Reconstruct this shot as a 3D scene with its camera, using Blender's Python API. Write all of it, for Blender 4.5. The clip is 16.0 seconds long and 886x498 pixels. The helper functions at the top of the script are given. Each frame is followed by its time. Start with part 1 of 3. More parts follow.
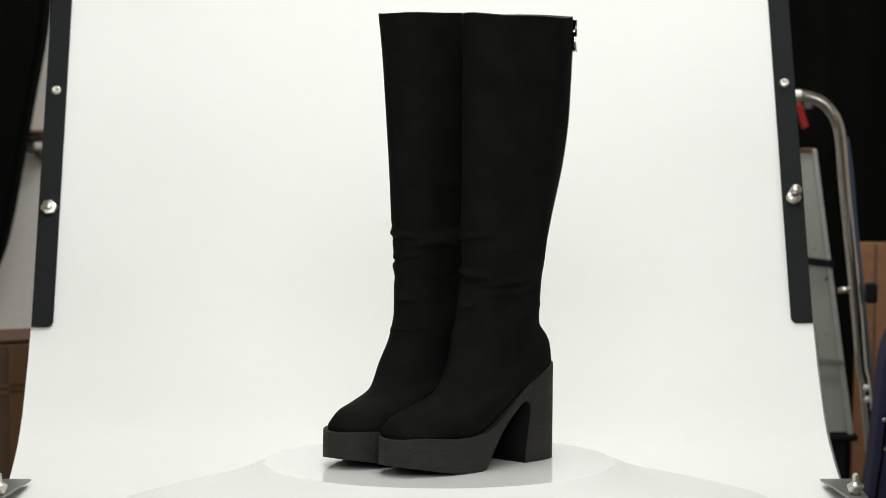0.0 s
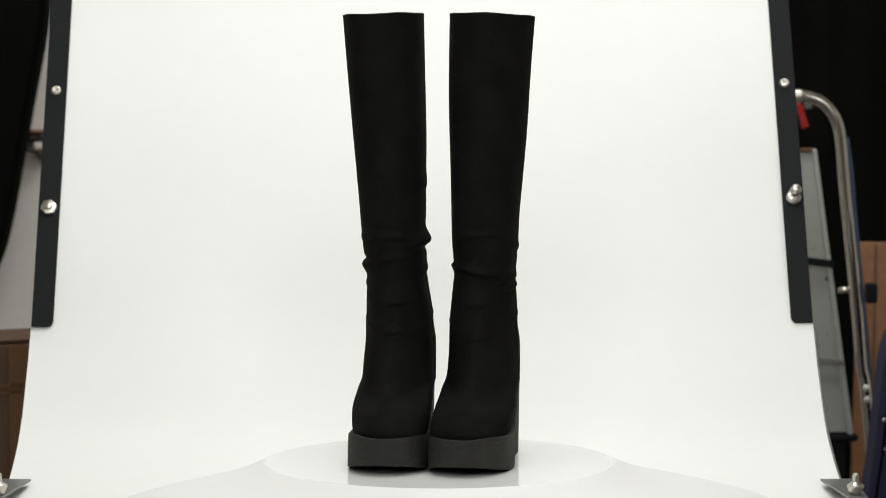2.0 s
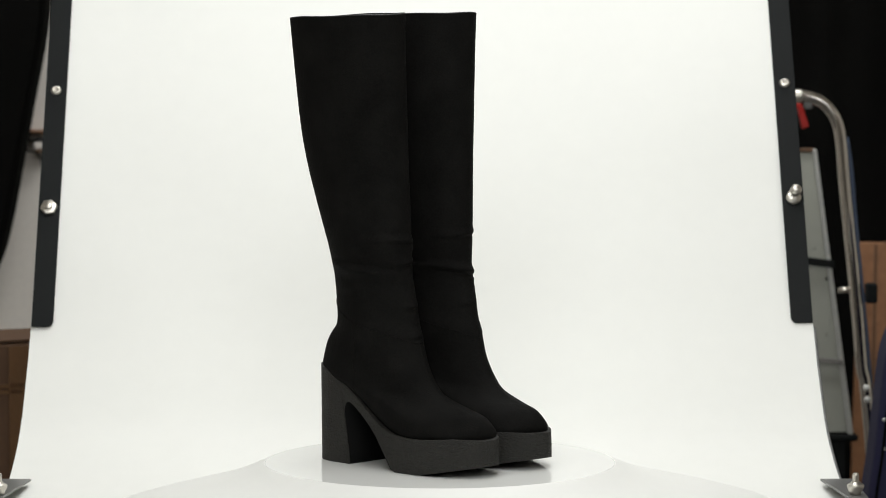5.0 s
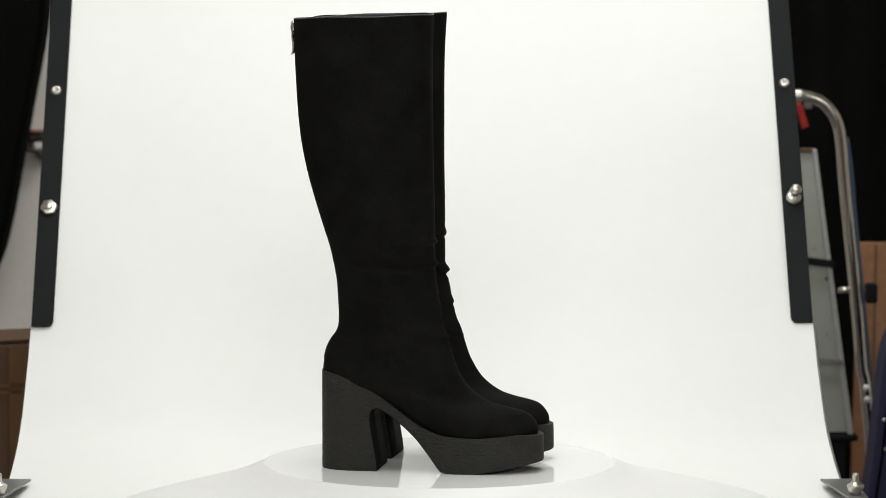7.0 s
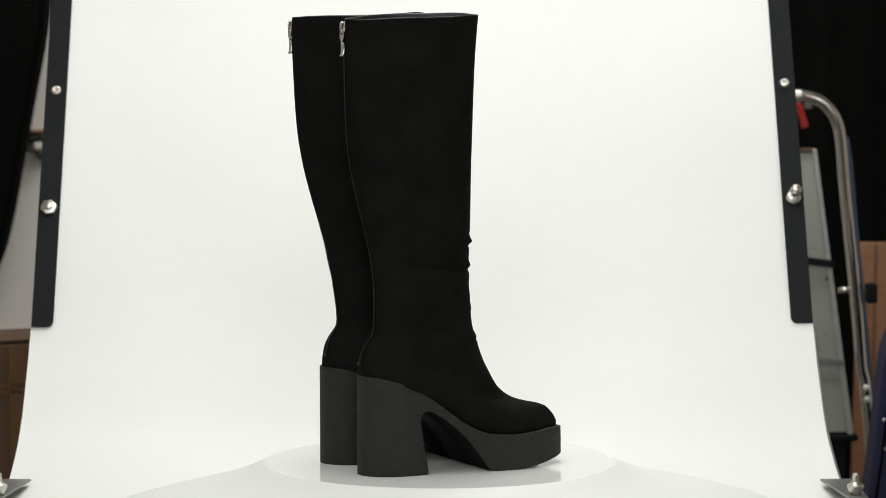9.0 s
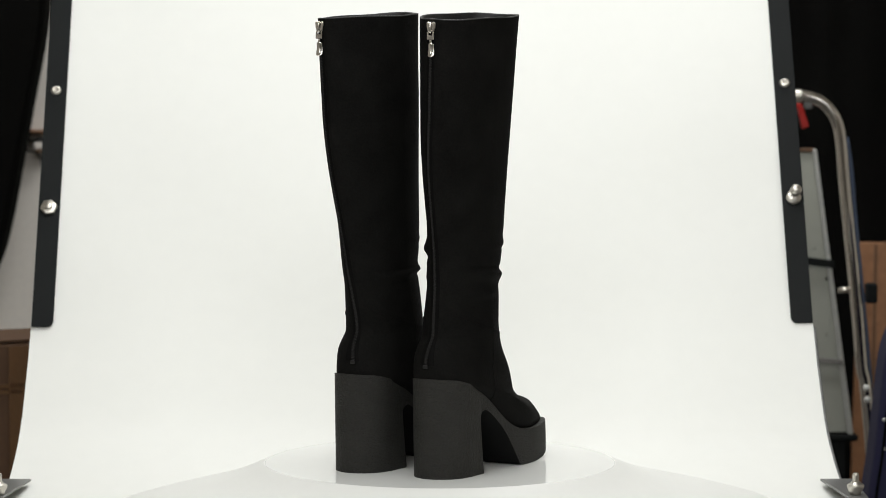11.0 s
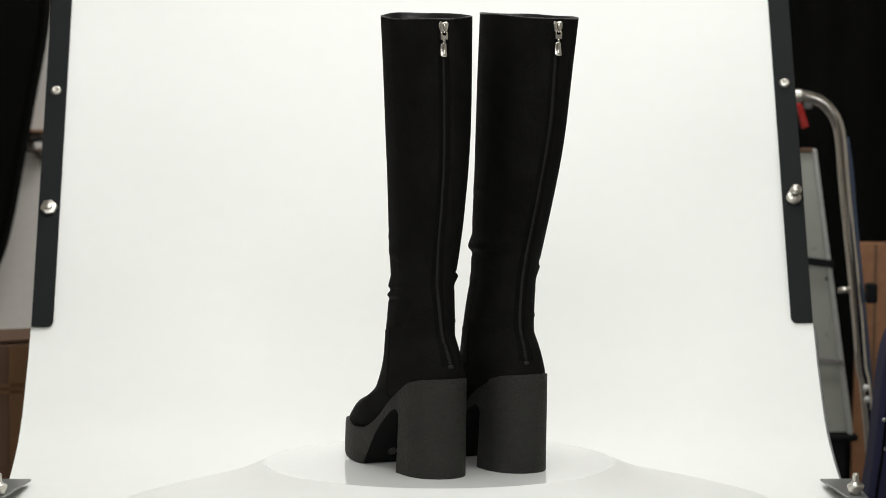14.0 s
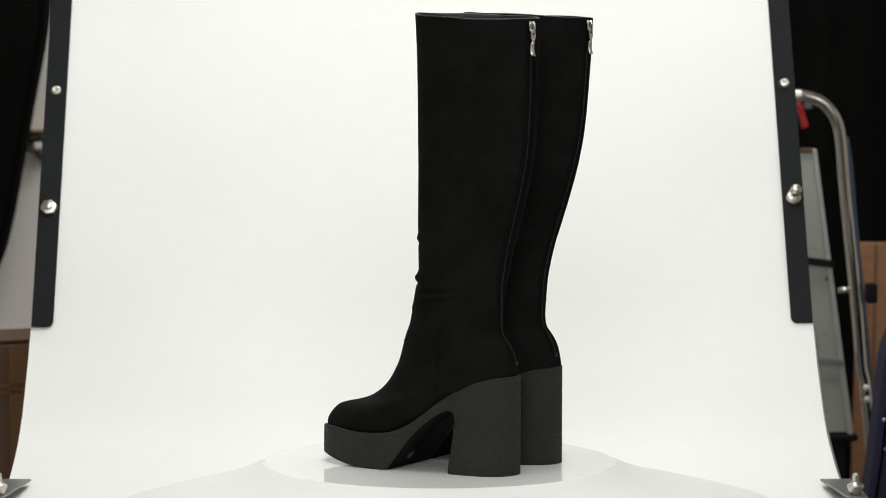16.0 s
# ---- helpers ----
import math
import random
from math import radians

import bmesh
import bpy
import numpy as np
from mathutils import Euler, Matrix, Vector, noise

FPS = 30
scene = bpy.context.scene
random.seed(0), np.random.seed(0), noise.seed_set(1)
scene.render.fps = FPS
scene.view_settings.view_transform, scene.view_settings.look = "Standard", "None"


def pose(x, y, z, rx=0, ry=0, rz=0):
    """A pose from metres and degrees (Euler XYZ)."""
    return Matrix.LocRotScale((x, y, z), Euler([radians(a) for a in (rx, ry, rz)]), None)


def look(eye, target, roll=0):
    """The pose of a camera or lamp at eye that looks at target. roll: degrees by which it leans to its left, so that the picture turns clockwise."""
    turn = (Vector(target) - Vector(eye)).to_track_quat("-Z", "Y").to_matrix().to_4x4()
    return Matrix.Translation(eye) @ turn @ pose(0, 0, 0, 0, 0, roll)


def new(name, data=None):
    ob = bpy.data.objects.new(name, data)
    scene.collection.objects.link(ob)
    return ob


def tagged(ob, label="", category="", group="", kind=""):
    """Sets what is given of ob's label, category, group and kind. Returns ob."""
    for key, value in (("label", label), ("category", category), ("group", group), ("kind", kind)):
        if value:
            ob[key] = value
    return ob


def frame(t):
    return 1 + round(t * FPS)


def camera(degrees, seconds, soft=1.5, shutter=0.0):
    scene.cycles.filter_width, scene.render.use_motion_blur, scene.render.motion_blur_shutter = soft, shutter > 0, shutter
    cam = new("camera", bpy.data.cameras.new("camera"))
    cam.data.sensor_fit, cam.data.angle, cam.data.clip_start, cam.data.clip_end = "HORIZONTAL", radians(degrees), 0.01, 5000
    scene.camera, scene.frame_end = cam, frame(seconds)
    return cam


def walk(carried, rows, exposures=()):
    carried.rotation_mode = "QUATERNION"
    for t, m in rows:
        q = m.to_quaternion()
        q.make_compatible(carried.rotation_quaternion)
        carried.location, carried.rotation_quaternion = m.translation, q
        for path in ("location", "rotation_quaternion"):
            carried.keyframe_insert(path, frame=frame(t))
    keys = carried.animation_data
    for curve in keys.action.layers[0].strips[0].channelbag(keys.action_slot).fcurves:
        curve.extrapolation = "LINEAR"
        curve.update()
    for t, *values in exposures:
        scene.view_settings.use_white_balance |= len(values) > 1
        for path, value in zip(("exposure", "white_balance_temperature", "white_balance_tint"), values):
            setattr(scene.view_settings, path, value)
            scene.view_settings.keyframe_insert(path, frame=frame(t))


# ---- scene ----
# ---------------------------------------------------------------- camera
EYE = (0.0, -3.474, 0.5169)
PITCH = 4.678
CAMERA_POSE = pose(EYE[0], EYE[1], EYE[2], 90 - PITCH, 0, -0.056)
cam = camera(15.72, 16.0, soft=0.85)
cam.data.dof.use_dof = True
cam.data.dof.focus_distance, cam.data.dof.aperture_fstop = 3.44, 12.5
walk(cam, [(0.0, CAMERA_POSE), (16.0, CAMERA_POSE)])
scene.view_settings.exposure = -0.045

# ---------------------------------------------------------------- light
world = bpy.data.worlds.new("studio_air")
scene.world = world
world.use_nodes = True
world.node_tree.nodes["Background"].inputs[0].default_value = (0.9, 0.95, 1.0, 1)
world.node_tree.nodes["Background"].inputs[1].default_value = 0.02


def area_lamp(name, eye, target, width, height, watts, colour=(0.985, 1.0, 1.0)):
    data = bpy.data.lights.new(name, "AREA")
    data.shape, data.size, data.size_y = "RECTANGLE", width, height
    data.energy, data.color = watts, colour
    ob = new(name, data)
    ob.matrix_world = look(eye, target)
    return ob


area_lamp("softbox_top", (0.0, 0.0, 1.75), (0.0, 0.75, 0.35), 1.1, 1.0, 19.5)
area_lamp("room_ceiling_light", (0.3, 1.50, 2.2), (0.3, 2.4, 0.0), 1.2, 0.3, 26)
area_lamp("softbox_front", (0.0, -3.05, 1.75), (0.0, 0.35, 0.36), 1.5, 0.9, 33)
area_lamp("softbox_west", (-1.6, -1.9, 1.2), (0.0, 0.35, 0.36), 0.8, 1.1, 6.5)
area_lamp("softbox_east", (1.6, -1.9, 1.2), (0.0, 0.35, 0.36), 0.8, 1.1, 6.5)

# ---------------------------------------------------------------- materials


def material(name, colour, rough=0.6, metal=0.0, vary=0.12, scale=6.0, fine=120.0, bump=0.0, bump_scale=300.0,
             sheen=0.0, ior=1.45, bump_kind="noise"):
    m = bpy.data.materials.new(name)
    m.use_nodes = True
    nodes, links = m.node_tree.nodes, m.node_tree.links
    p = nodes["Principled BSDF"]
    p.inputs["Roughness"].default_value = rough
    p.inputs["Metallic"].default_value = metal
    p.inputs["IOR"].default_value = ior
    if sheen:
        p.inputs["Sheen Weight"].default_value = sheen
        p.inputs["Sheen Roughness"].default_value = 0.5
    at = nodes.new("ShaderNodeTexCoord")
    big = nodes.new("ShaderNodeTexNoise")
    big.inputs["Scale"].default_value, big.inputs["Detail"].default_value = scale, 4
    small = nodes.new("ShaderNodeTexNoise")
    small.inputs["Scale"].default_value, small.inputs["Detail"].default_value = fine, 3
    for n in (big, small):
        links.new(at.outputs["Object"], n.inputs["Vector"])
    both = nodes.new("ShaderNodeMath")
    both.operation = "ADD"
    links.new(big.outputs["Fac"], both.inputs[0])
    links.new(small.outputs["Fac"], both.inputs[1])
    ramp = nodes.new("ShaderNodeMapRange")
    ramp.inputs["From Min"].default_value, ramp.inputs["From Max"].default_value = 0.6, 1.4
    ramp.inputs["To Min"].default_value, ramp.inputs["To Max"].default_value = 1 - vary, 1 + vary
    links.new(both.outputs[0], ramp.inputs["Value"])
    tint = nodes.new("ShaderNodeVectorMath")
    tint.operation = "SCALE"
    tint.inputs[0].default_value = colour
    links.new(ramp.outputs[0], tint.inputs["Scale"])
    links.new(tint.outputs[0], p.inputs["Base Color"])
    wear = nodes.new("ShaderNodeMapRange")
    wear.inputs["To Min"].default_value = max(0.0, rough * (1 - vary))
    wear.inputs["To Max"].default_value = min(1.0, rough * (1 + vary))
    links.new(small.outputs["Fac"], wear.inputs["Value"])
    links.new(wear.outputs[0], p.inputs["Roughness"])
    if bump:
        if bump_kind == "crepe":
            # the crepe's grain runs level round the sole: pebbles broken up by fine wrinkles
            grain = nodes.new("ShaderNodeMapping")
            grain.inputs["Scale"].default_value = (0.75, 0.75, 1.55)
            links.new(at.outputs["Object"], grain.inputs["Vector"])
            tex = nodes.new("ShaderNodeTexVoronoi")
            tex.feature = "SMOOTH_F1"
            wrinkle = nodes.new("ShaderNodeTexNoise")
            wrinkle.inputs["Scale"].default_value, wrinkle.inputs["Detail"].default_value = bump_scale * 0.9, 4
            wrinkle.inputs["Distortion"].default_value = 0.6
            links.new(grain.outputs[0], wrinkle.inputs["Vector"])
            # worn smoother in patches
            worn = nodes.new("ShaderNodeMath")
            worn.operation = "MULTIPLY"
            links.new(tex.outputs["Distance"], worn.inputs[0])
            links.new(big.outputs["Fac"], worn.inputs[1])
            relief = nodes.new("ShaderNodeMath")
            relief.operation = "ADD"
            links.new(worn.outputs[0], relief.inputs[0])
            links.new(wrinkle.outputs["Fac"], relief.inputs[1])
            out = relief.outputs[0]
        else:
            tex = nodes.new("ShaderNodeTexNoise")
            tex.inputs["Detail"].default_value = 5
            out = tex.outputs["Fac"]
        tex.inputs["Scale"].default_value = bump_scale
        links.new(grain.outputs[0] if bump_kind == "crepe" else at.outputs["Object"], tex.inputs["Vector"])
        b = nodes.new("ShaderNodeBump")
        b.inputs["Strength"].default_value = 1.0
        b.inputs["Distance"].default_value = bump
        links.new(out, b.inputs["Height"])
        links.new(b.outputs[0], p.inputs["Normal"])
    return m


SUEDE = material("black_suede", (0.0079, 0.0077, 0.0071), 0.95, vary=0.5, scale=26, fine=420, bump=0.0006, bump_scale=600, ior=1.12)
LEATHER = material("black_leather", (0.006, 0.006, 0.006), 0.36, vary=0.2, bump=0.0002, bump_scale=500)
RUBBER = material("crepe_rubber", (0.0285, 0.0278, 0.0250), 0.62, ior=1.28, vary=0.22, scale=30, fine=420, bump=0.0023, bump_scale=410, bump_kind="crepe")
# near-black that paints the shade under the sole's arch
ARCH_SHADE = material("arch_shade_black", (0.006, 0.006, 0.006), 0.8, ior=1.15, vary=0.2)
STUD = material("dull_metal_stud", (0.09, 0.088, 0.08), 0.4, metal=0.8, vary=0.15)
ZIP_TAPE = material("zip_tape", (0.0068, 0.0067, 0.0064), 1.0, ior=1.09, vary=0.2)
ZIP_TEETH = material("zip_teeth", (0.021, 0.0205, 0.0195), 0.5, ior=1.3, vary=0.2)
NICKEL = material("polished_nickel", (0.78, 0.75, 0.70), 0.18, metal=1.0, vary=0.05)
STEEL = material("bright_steel", (0.62, 0.59, 0.53), 0.34, metal=1.0, vary=0.12, fine=300)
CHROME = material("chrome_tube", (0.66, 0.63, 0.58), 0.07, metal=1.0, vary=0.08)
SHEET = material("white_plastic_sheet", (0.83, 0.835, 0.797), 0.7, vary=0.012, scale=3, fine=40, ior=1.25)
FILM = material("white_film", (0.885, 0.89, 0.853), 0.5, vary=0.01, scale=5, fine=60, ior=1.45)
DISC = material("white_acrylic", (0.925, 0.93, 0.895), 0.06, vary=0.008, scale=4, fine=60, ior=1.34)
BLACK_METAL = material("black_painted_metal", (0.0085, 0.0098, 0.0098), 0.6, ior=1.22, vary=0.15, scale=20, fine=200, bump=0.0001, bump_scale=600)
GREY_METAL = material("grey_metal_plate", (0.15, 0.15, 0.145), 0.4, metal=0.35, vary=0.15, scale=30, fine=300)
BLACK_CLOTH = material("black_cloth", (0.0055, 0.0054, 0.005), 0.95, ior=1.05, vary=0.3, scale=4, fine=300)
PLASTER = material("beige_plaster", (0.72, 0.68, 0.62), 0.85, vary=0.05, scale=3, fine=80, bump=0.0008, bump_scale=90)
CARDBOARD = material("brown_cardboard", (0.125, 0.070, 0.040), 0.85, vary=0.16, scale=5, fine=90)
TAPE = material("brown_parcel_tape", (0.16, 0.085, 0.04), 0.35, vary=0.1)
WOOD = material("brown_wood", (0.26, 0.125, 0.06), 0.5, vary=0.3, scale=4, fine=60)
GLASS_GREY = material("grey_green_panel", (0.40, 0.41, 0.36), 0.28, metal=0.15, vary=0.06, scale=3, fine=40)
PALE_TRIM = material("pale_aluminium", (0.6, 0.61, 0.58), 0.35, metal=0.5, vary=0.1)
RED = material("red_plastic", (0.42, 0.02, 0.015), 0.45, vary=0.1)
BLUE = material("dull_blue", (0.06, 0.085, 0.14), 0.5, vary=0.15)
NAVY = material("navy_fabric", (0.018, 0.018, 0.055), 0.85, vary=0.25, scale=8, fine=200)
FLOOR_MAT = material("grey_floor", (0.2, 0.19, 0.18), 0.6, vary=0.15, scale=2, fine=50)

# ---------------------------------------------------------------- mesh helpers


def part(name, bm, mat, parent=None, label="", smooth=True):
    bmesh.ops.recalc_face_normals(bm, faces=bm.faces)
    data = bpy.data.meshes.new(name)
    bm.to_mesh(data)
    bm.free()
    data.materials.append(mat)
    if smooth:
        data.polygons.foreach_set("use_smooth", [True] * len(data.polygons))
    ob = new(name, data)
    if parent is not None:
        ob.parent = parent
    if label:
        ob["label"] = label
    return ob


def bevel(ob, width, segments=2):
    mod = ob.modifiers.new("edge", "BEVEL")
    mod.width, mod.segments, mod.limit_method, mod.angle_limit = width, segments, "ANGLE", radians(35)
    return ob


def thing(name, label, category, m=None, group="", kind=""):
    ob = new(name)
    ob.empty_display_size = 0.02
    if m is not None:
        ob.matrix_world = m
    return tagged(ob, label, category, group, kind)


def box(bm, lo, hi, m=None):
    vs = [bm.verts.new((x, y, z)) for x in (lo[0], hi[0]) for y in (lo[1], hi[1]) for z in (lo[2], hi[2])]
    for f in ((0, 1, 3, 2), (4, 6, 7, 5), (0, 4, 5, 1), (2, 3, 7, 6), (0, 2, 6, 4), (1, 5, 7, 3)):
        bm.faces.new([vs[i] for i in f])
    if m is not None:
        bmesh.ops.transform(bm, matrix=m, verts=vs)
    return vs


def lathe(bm, profile, m=None, count=24):
    """Turns (radius, height) pairs round the z axis; closed at both ends."""
    rings, made = [], []
    for r, z in profile:
        ring = [bm.verts.new((r * math.cos(2 * math.pi * k / count), r * math.sin(2 * math.pi * k / count), z)) for k in range(count)]
        rings.append(ring)
        made += ring
    for a, b in zip(rings, rings[1:]):
        for k in range(count):
            bm.faces.new((a[k], a[(k + 1) % count], b[(k + 1) % count], b[k]))
    bm.faces.new(rings[0][::-1])
    bm.faces.new(rings[-1])
    if m is not None:
        bmesh.ops.transform(bm, matrix=m, verts=made)
    return made


def tube(bm, points, radius, count=14, flat=1.0):
    """A round bar along the points."""
    pts = [Vector(p) for p in points]
    rings = []
    side = None
    for i, p in enumerate(pts):
        d = (pts[min(i + 1, len(pts) - 1)] - pts[max(i - 1, 0)]).normalized()
        if side is None:
            side = d.orthogonal().normalized()
        side = (side - d * side.dot(d)).normalized()
        up = d.cross(side)
        rings.append([bm.verts.new(p + radius * (math.cos(a) * side + flat * math.sin(a) * up)) for a in (2 * math.pi * k / count for k in range(count))])
    for a, b in zip(rings, rings[1:]):
        for k in range(count):
            bm.faces.new((a[k], a[(k + 1) % count], b[(k + 1) % count], b[k]))
    bm.faces.new(rings[0][::-1])
    bm.faces.new(rings[-1])


def smooth_path(points, steps=8):
    """Catmull-Rom through the points."""
    p = [np.array(q, float) for q in points]
    p = [2 * p[0] - p[1]] + p + [2 * p[-1] - p[-2]]
    out = []
    for i in range(1, len(p) - 2):
        for k in range(steps):
            t = k / steps
            a, b, c, d = p[i - 1:i + 3]
            out.append(0.5 * (2 * b + (c - a) * t + (2 * a - 5 * b + 4 * c - d) * t * t + (3 * b - a - 3 * c + d) * t ** 3))
    out.append(p[-2])
    return out


def slab(bm, outline, thick, m=None):
    """A flat outline (x, z) given thickness along y."""
    front = [bm.verts.new((x, 0, z)) for x, z in outline]
    back = [bm.verts.new((x, thick, z)) for x, z in outline]
    bm.faces.new(front)
    bm.faces.new(back[::-1])
    n = len(front)
    for k in range(n):
        bm.faces.new((front[k], back[k], back[(k + 1) % n], front[(k + 1) % n]))
    if m is not None:
        bmesh.ops.transform(bm, matrix=m, verts=front + back)


# ---------------------------------------------------------------- the white sweep
SHEET_WEST, SHEET_EAST = -0.535, 0.485
SWEEP = [(-1.05, -0.118), (-0.6, -0.118), (-0.1, -0.117), (0.25, -0.1165), (0.41, -0.1081), (0.5, -0.089), (0.585, -0.0499),
         (0.655, 0.0154), (0.712, 0.0828), (0.765, 0.1643), (0.86, 0.3213), (0.97, 0.5012), (1.04, 0.6195), (1.1, 0.7289)]


def build_sheet():
    path = smooth_path(SWEEP, 6)
    bm = bmesh.new()
    rows = []
    across = 60
    for k in range(across + 1):
        share = k / across
        x = SHEET_WEST + (SHEET_EAST - SHEET_WEST) * share
        slack = min(1.0, max(0.0, (abs(x + 0.025) - 0.12) / 0.25))
        # the thin sheet is not quite flat where it rises
        # its trimmed edge follows the leaning clamp bar and spreads towards the table
        rows.append([bm.verts.new((x - share * float(np.interp(p[1], (-0.118, -0.104, -0.084, -0.044, 0.022, 0.09, 0.3, 0.511, 0.74), (-0.0135, -0.0125, -0.0105, -0.007, -0.0045, -0.003, 0.002, 0.0065, 0.0105))), p[0] + (0.006 * slack * noise.noise((x * 3.1, p[1] * 6.0, 0.7)) if p[1] > -0.05 else 0.0), p[1])) for p in path])
    for a, b in zip(rows, rows[1:]):
        for i in range(len(path) - 1):
            bm.faces.new((a[i], b[i], b[i + 1], a[i + 1]))
    rim = [v.co.copy() + Vector((0.0022, 0.0025, 0.0)) for v in rows[-1] if v.co.z < 0.078]
    ob = part("backdrop", bm, SHEET)
    bm = bmesh.new()
    tube(bm, rim, 0.0018, 8)
    part("edge_strip", bm, GREY_METAL, ob, "thin grey strip behind the sheet's edge")
    mod = ob.modifiers.new("thick", "SOLIDIFY")
    mod.thickness, mod.offset = 0.003, -1
    mod = ob.modifiers.new("crisp_rim", "EDGE_SPLIT")
    mod.split_angle = radians(40)
    return tagged(ob, "smooth white plastic sheet curved up as a seamless backdrop", "backdrop", kind="structure")


build_sheet()


def hex_nut(radius, height):
    bm = bmesh.new()
    lathe(bm, [(radius * 0.92, 0), (radius, height * 0.15), (radius, height * 0.85), (radius * 0.88, height)], count=6)
    return bm


def on_bar(z):
    """The sheet's depth at a height on its straight back part."""
    return float(np.interp(z, [p[1] for p in SWEEP[7:]], [p[0] for p in SWEEP[7:]]))


def build_bar(x_top, x_low, z_low, bolts, side):
    """A flat black strap that holds the sheet's edge, leaning back with it, with bolts."""
    z_top = 0.725
    low, top = Vector((x_low, on_bar(z_low), z_low)), Vector((x_top, on_bar(0.501), 0.501))
    top = low + (top - low) * ((z_top - z_low) / (0.501 - z_low))
    up = (top - low)
    length = up.length
    up.normalize()
    out = Vector((1, 0, 0)).cross(up).normalized()
    if out.y > 0:
        out = -out
    right = up.cross(out).normalized()
    if right.x < 0:
        right = -right
    m = Matrix((right, -out, up)).transposed().to_4x4()
    m.translation = low + out * 0.004
    bar = thing("clamp_bar", "flat black painted metal strap clamping the sheet's edge", "clamp bar", m, "clamp bars of the backdrop")
    bm = bmesh.new()
    r, w = 0.008, 0.0285
    outline = [(0, length), (0, r if side > 0 else 0.001)]
    corner = [(r - r * math.cos(a), r - r * math.sin(a)) for a in np.linspace(0, math.pi / 2, 6)]
    if side > 0:
        outline = [(0, length)] + corner + [(w, 0.0), (w, length)]
    else:
        outline = [(0, length), (0, 0.0)] + [(w - x, z) for x, z in corner[::-1]] + [(w, length)]
    slab(bm, outline, -0.003)
    bevel(part("strap", bm, BLACK_METAL, bar, smooth=False), 0.0006)
    for along, kind in bolts:
        spot = Matrix.Translation((w / 2, -0.003, along)) @ pose(0, 0, 0, 90, 0, 0)
        if kind == "screw":
            bm = bmesh.new()
            lathe(bm, [(0.0072, 0), (0.0072, 0.001), (0.006, 0.003), (0.003, 0.0042), (0.0028, 0.0025), (0.0005, 0.0022)], count=20)
            head = part("screw", bm, STEEL, bar, "domed bright steel screw")
            head.matrix_local = spot
        elif kind == "nut":
            head = part("nut", hex_nut(0.0115, 0.006), STEEL, bar, "bright steel hexagon nut")
            head.matrix_local = spot @ pose(0, 0, 0, 0, 0, 10)
            bm = bmesh.new()
            lathe(bm, [(0.005, 0), (0.005, 0.0085), (0.0035, 0.0095)], count=14)
            part("stud", bm, STEEL, head)
        else:
            bm = bmesh.new()
            lathe(bm, [(0.0095, 0), (0.0105, 0.002), (0.0105, 0.006), (0.0085, 0.008)], count=8)
            head = part("nut", bm, STEEL, bar, "bright steel nut with a long bolt end")
            head.matrix_local = spot @ pose(0, 0.001, 0, 12, 8, 0)
            bm = bmesh.new()
            ring = [(0.0055, 0.006), (0.0055, 0.012)]
            for k in range(5):
                ring += [(0.0075, 0.0125 + 0.0018 * k), (0.006, 0.0134 + 0.0018 * k)]
            lathe(bm, ring + [(0.0045, 0.0225)], pose(0, 0.008, 0, 6, 0, 0), count=16)
            part("bolt_end", bm, STEEL, head)
    return bar


build_bar(-0.5352, -0.5340, 0.0709, [(0.174, "nut"), (0.355, "screw")], -1)
build_bar(0.4520, 0.4595, 0.0754, [(0.183, "bolt"), (0.361, "screw")], 1)


def build_corner(x, y, side, inward):
    """A dark folded plate under the sheet's edge with an upright bolt on it."""
    z = -0.0894
    c = thing("corner_bracket", "dark metal corner plate with an upright bright bolt", "bracket", Matrix.Translation((x, y, z)), "corner brackets of the table")
    bm = bmesh.new()
    outline = [(side * 0.0285, 0.0), (-side * 0.012, 0.001), (-side * 0.012, -0.165), (side * 0.0095, -0.165), (side * 0.020, -0.07)]
    vs = [bm.verts.new((px, py, 0)) for px, py in outline]
    low = [bm.verts.new((px, py, -0.003)) for px, py in outline]
    bm.faces.new(vs)
    bm.faces.new(low[::-1])
    for k in range(len(vs)):
        bm.faces.new((vs[k], low[k], low[(k + 1) % 5], vs[(k + 1) % 5]))
    bevel(part("plate", bm, GREY_METAL, c, smooth=False), 0.0008)
    bm = bmesh.new()
    lathe(bm, [(0.0068, 0.0), (0.0072, 0.003), (0.0102, 0.0085), (0.0106, 0.0115), (0.0098, 0.0128), (0.0060, 0.0132), (0.0060, 0.0155), (0.005, 0.0158)], count=8)
    nut = part("wing_nut", bm, STEEL, c, "bright steel flanged nut")
    nut.location = (side * inward, -0.125, 0)
    bm = bmesh.new()
    prof = [(0.0040, 0.0)]
    for k in range(8):
        prof += [(0.0042, 0.012 + 0.0016 * k), (0.0036, 0.0128 + 0.0016 * k)]
    lathe(bm, prof + [(0.0034, 0.0256), (0.0024, 0.0262)], count=14)
    bolt = part("bolt", bm, STEEL, c, "threaded bright steel bolt")
    bolt.location = (side * inward, -0.125, 0)


build_corner(-0.5335, 0.455, 1, 0.0055)
build_corner(0.4985, 0.455, -1, 0.001)

# ---------------------------------------------------------------- turntable
DISC_R = 0.191


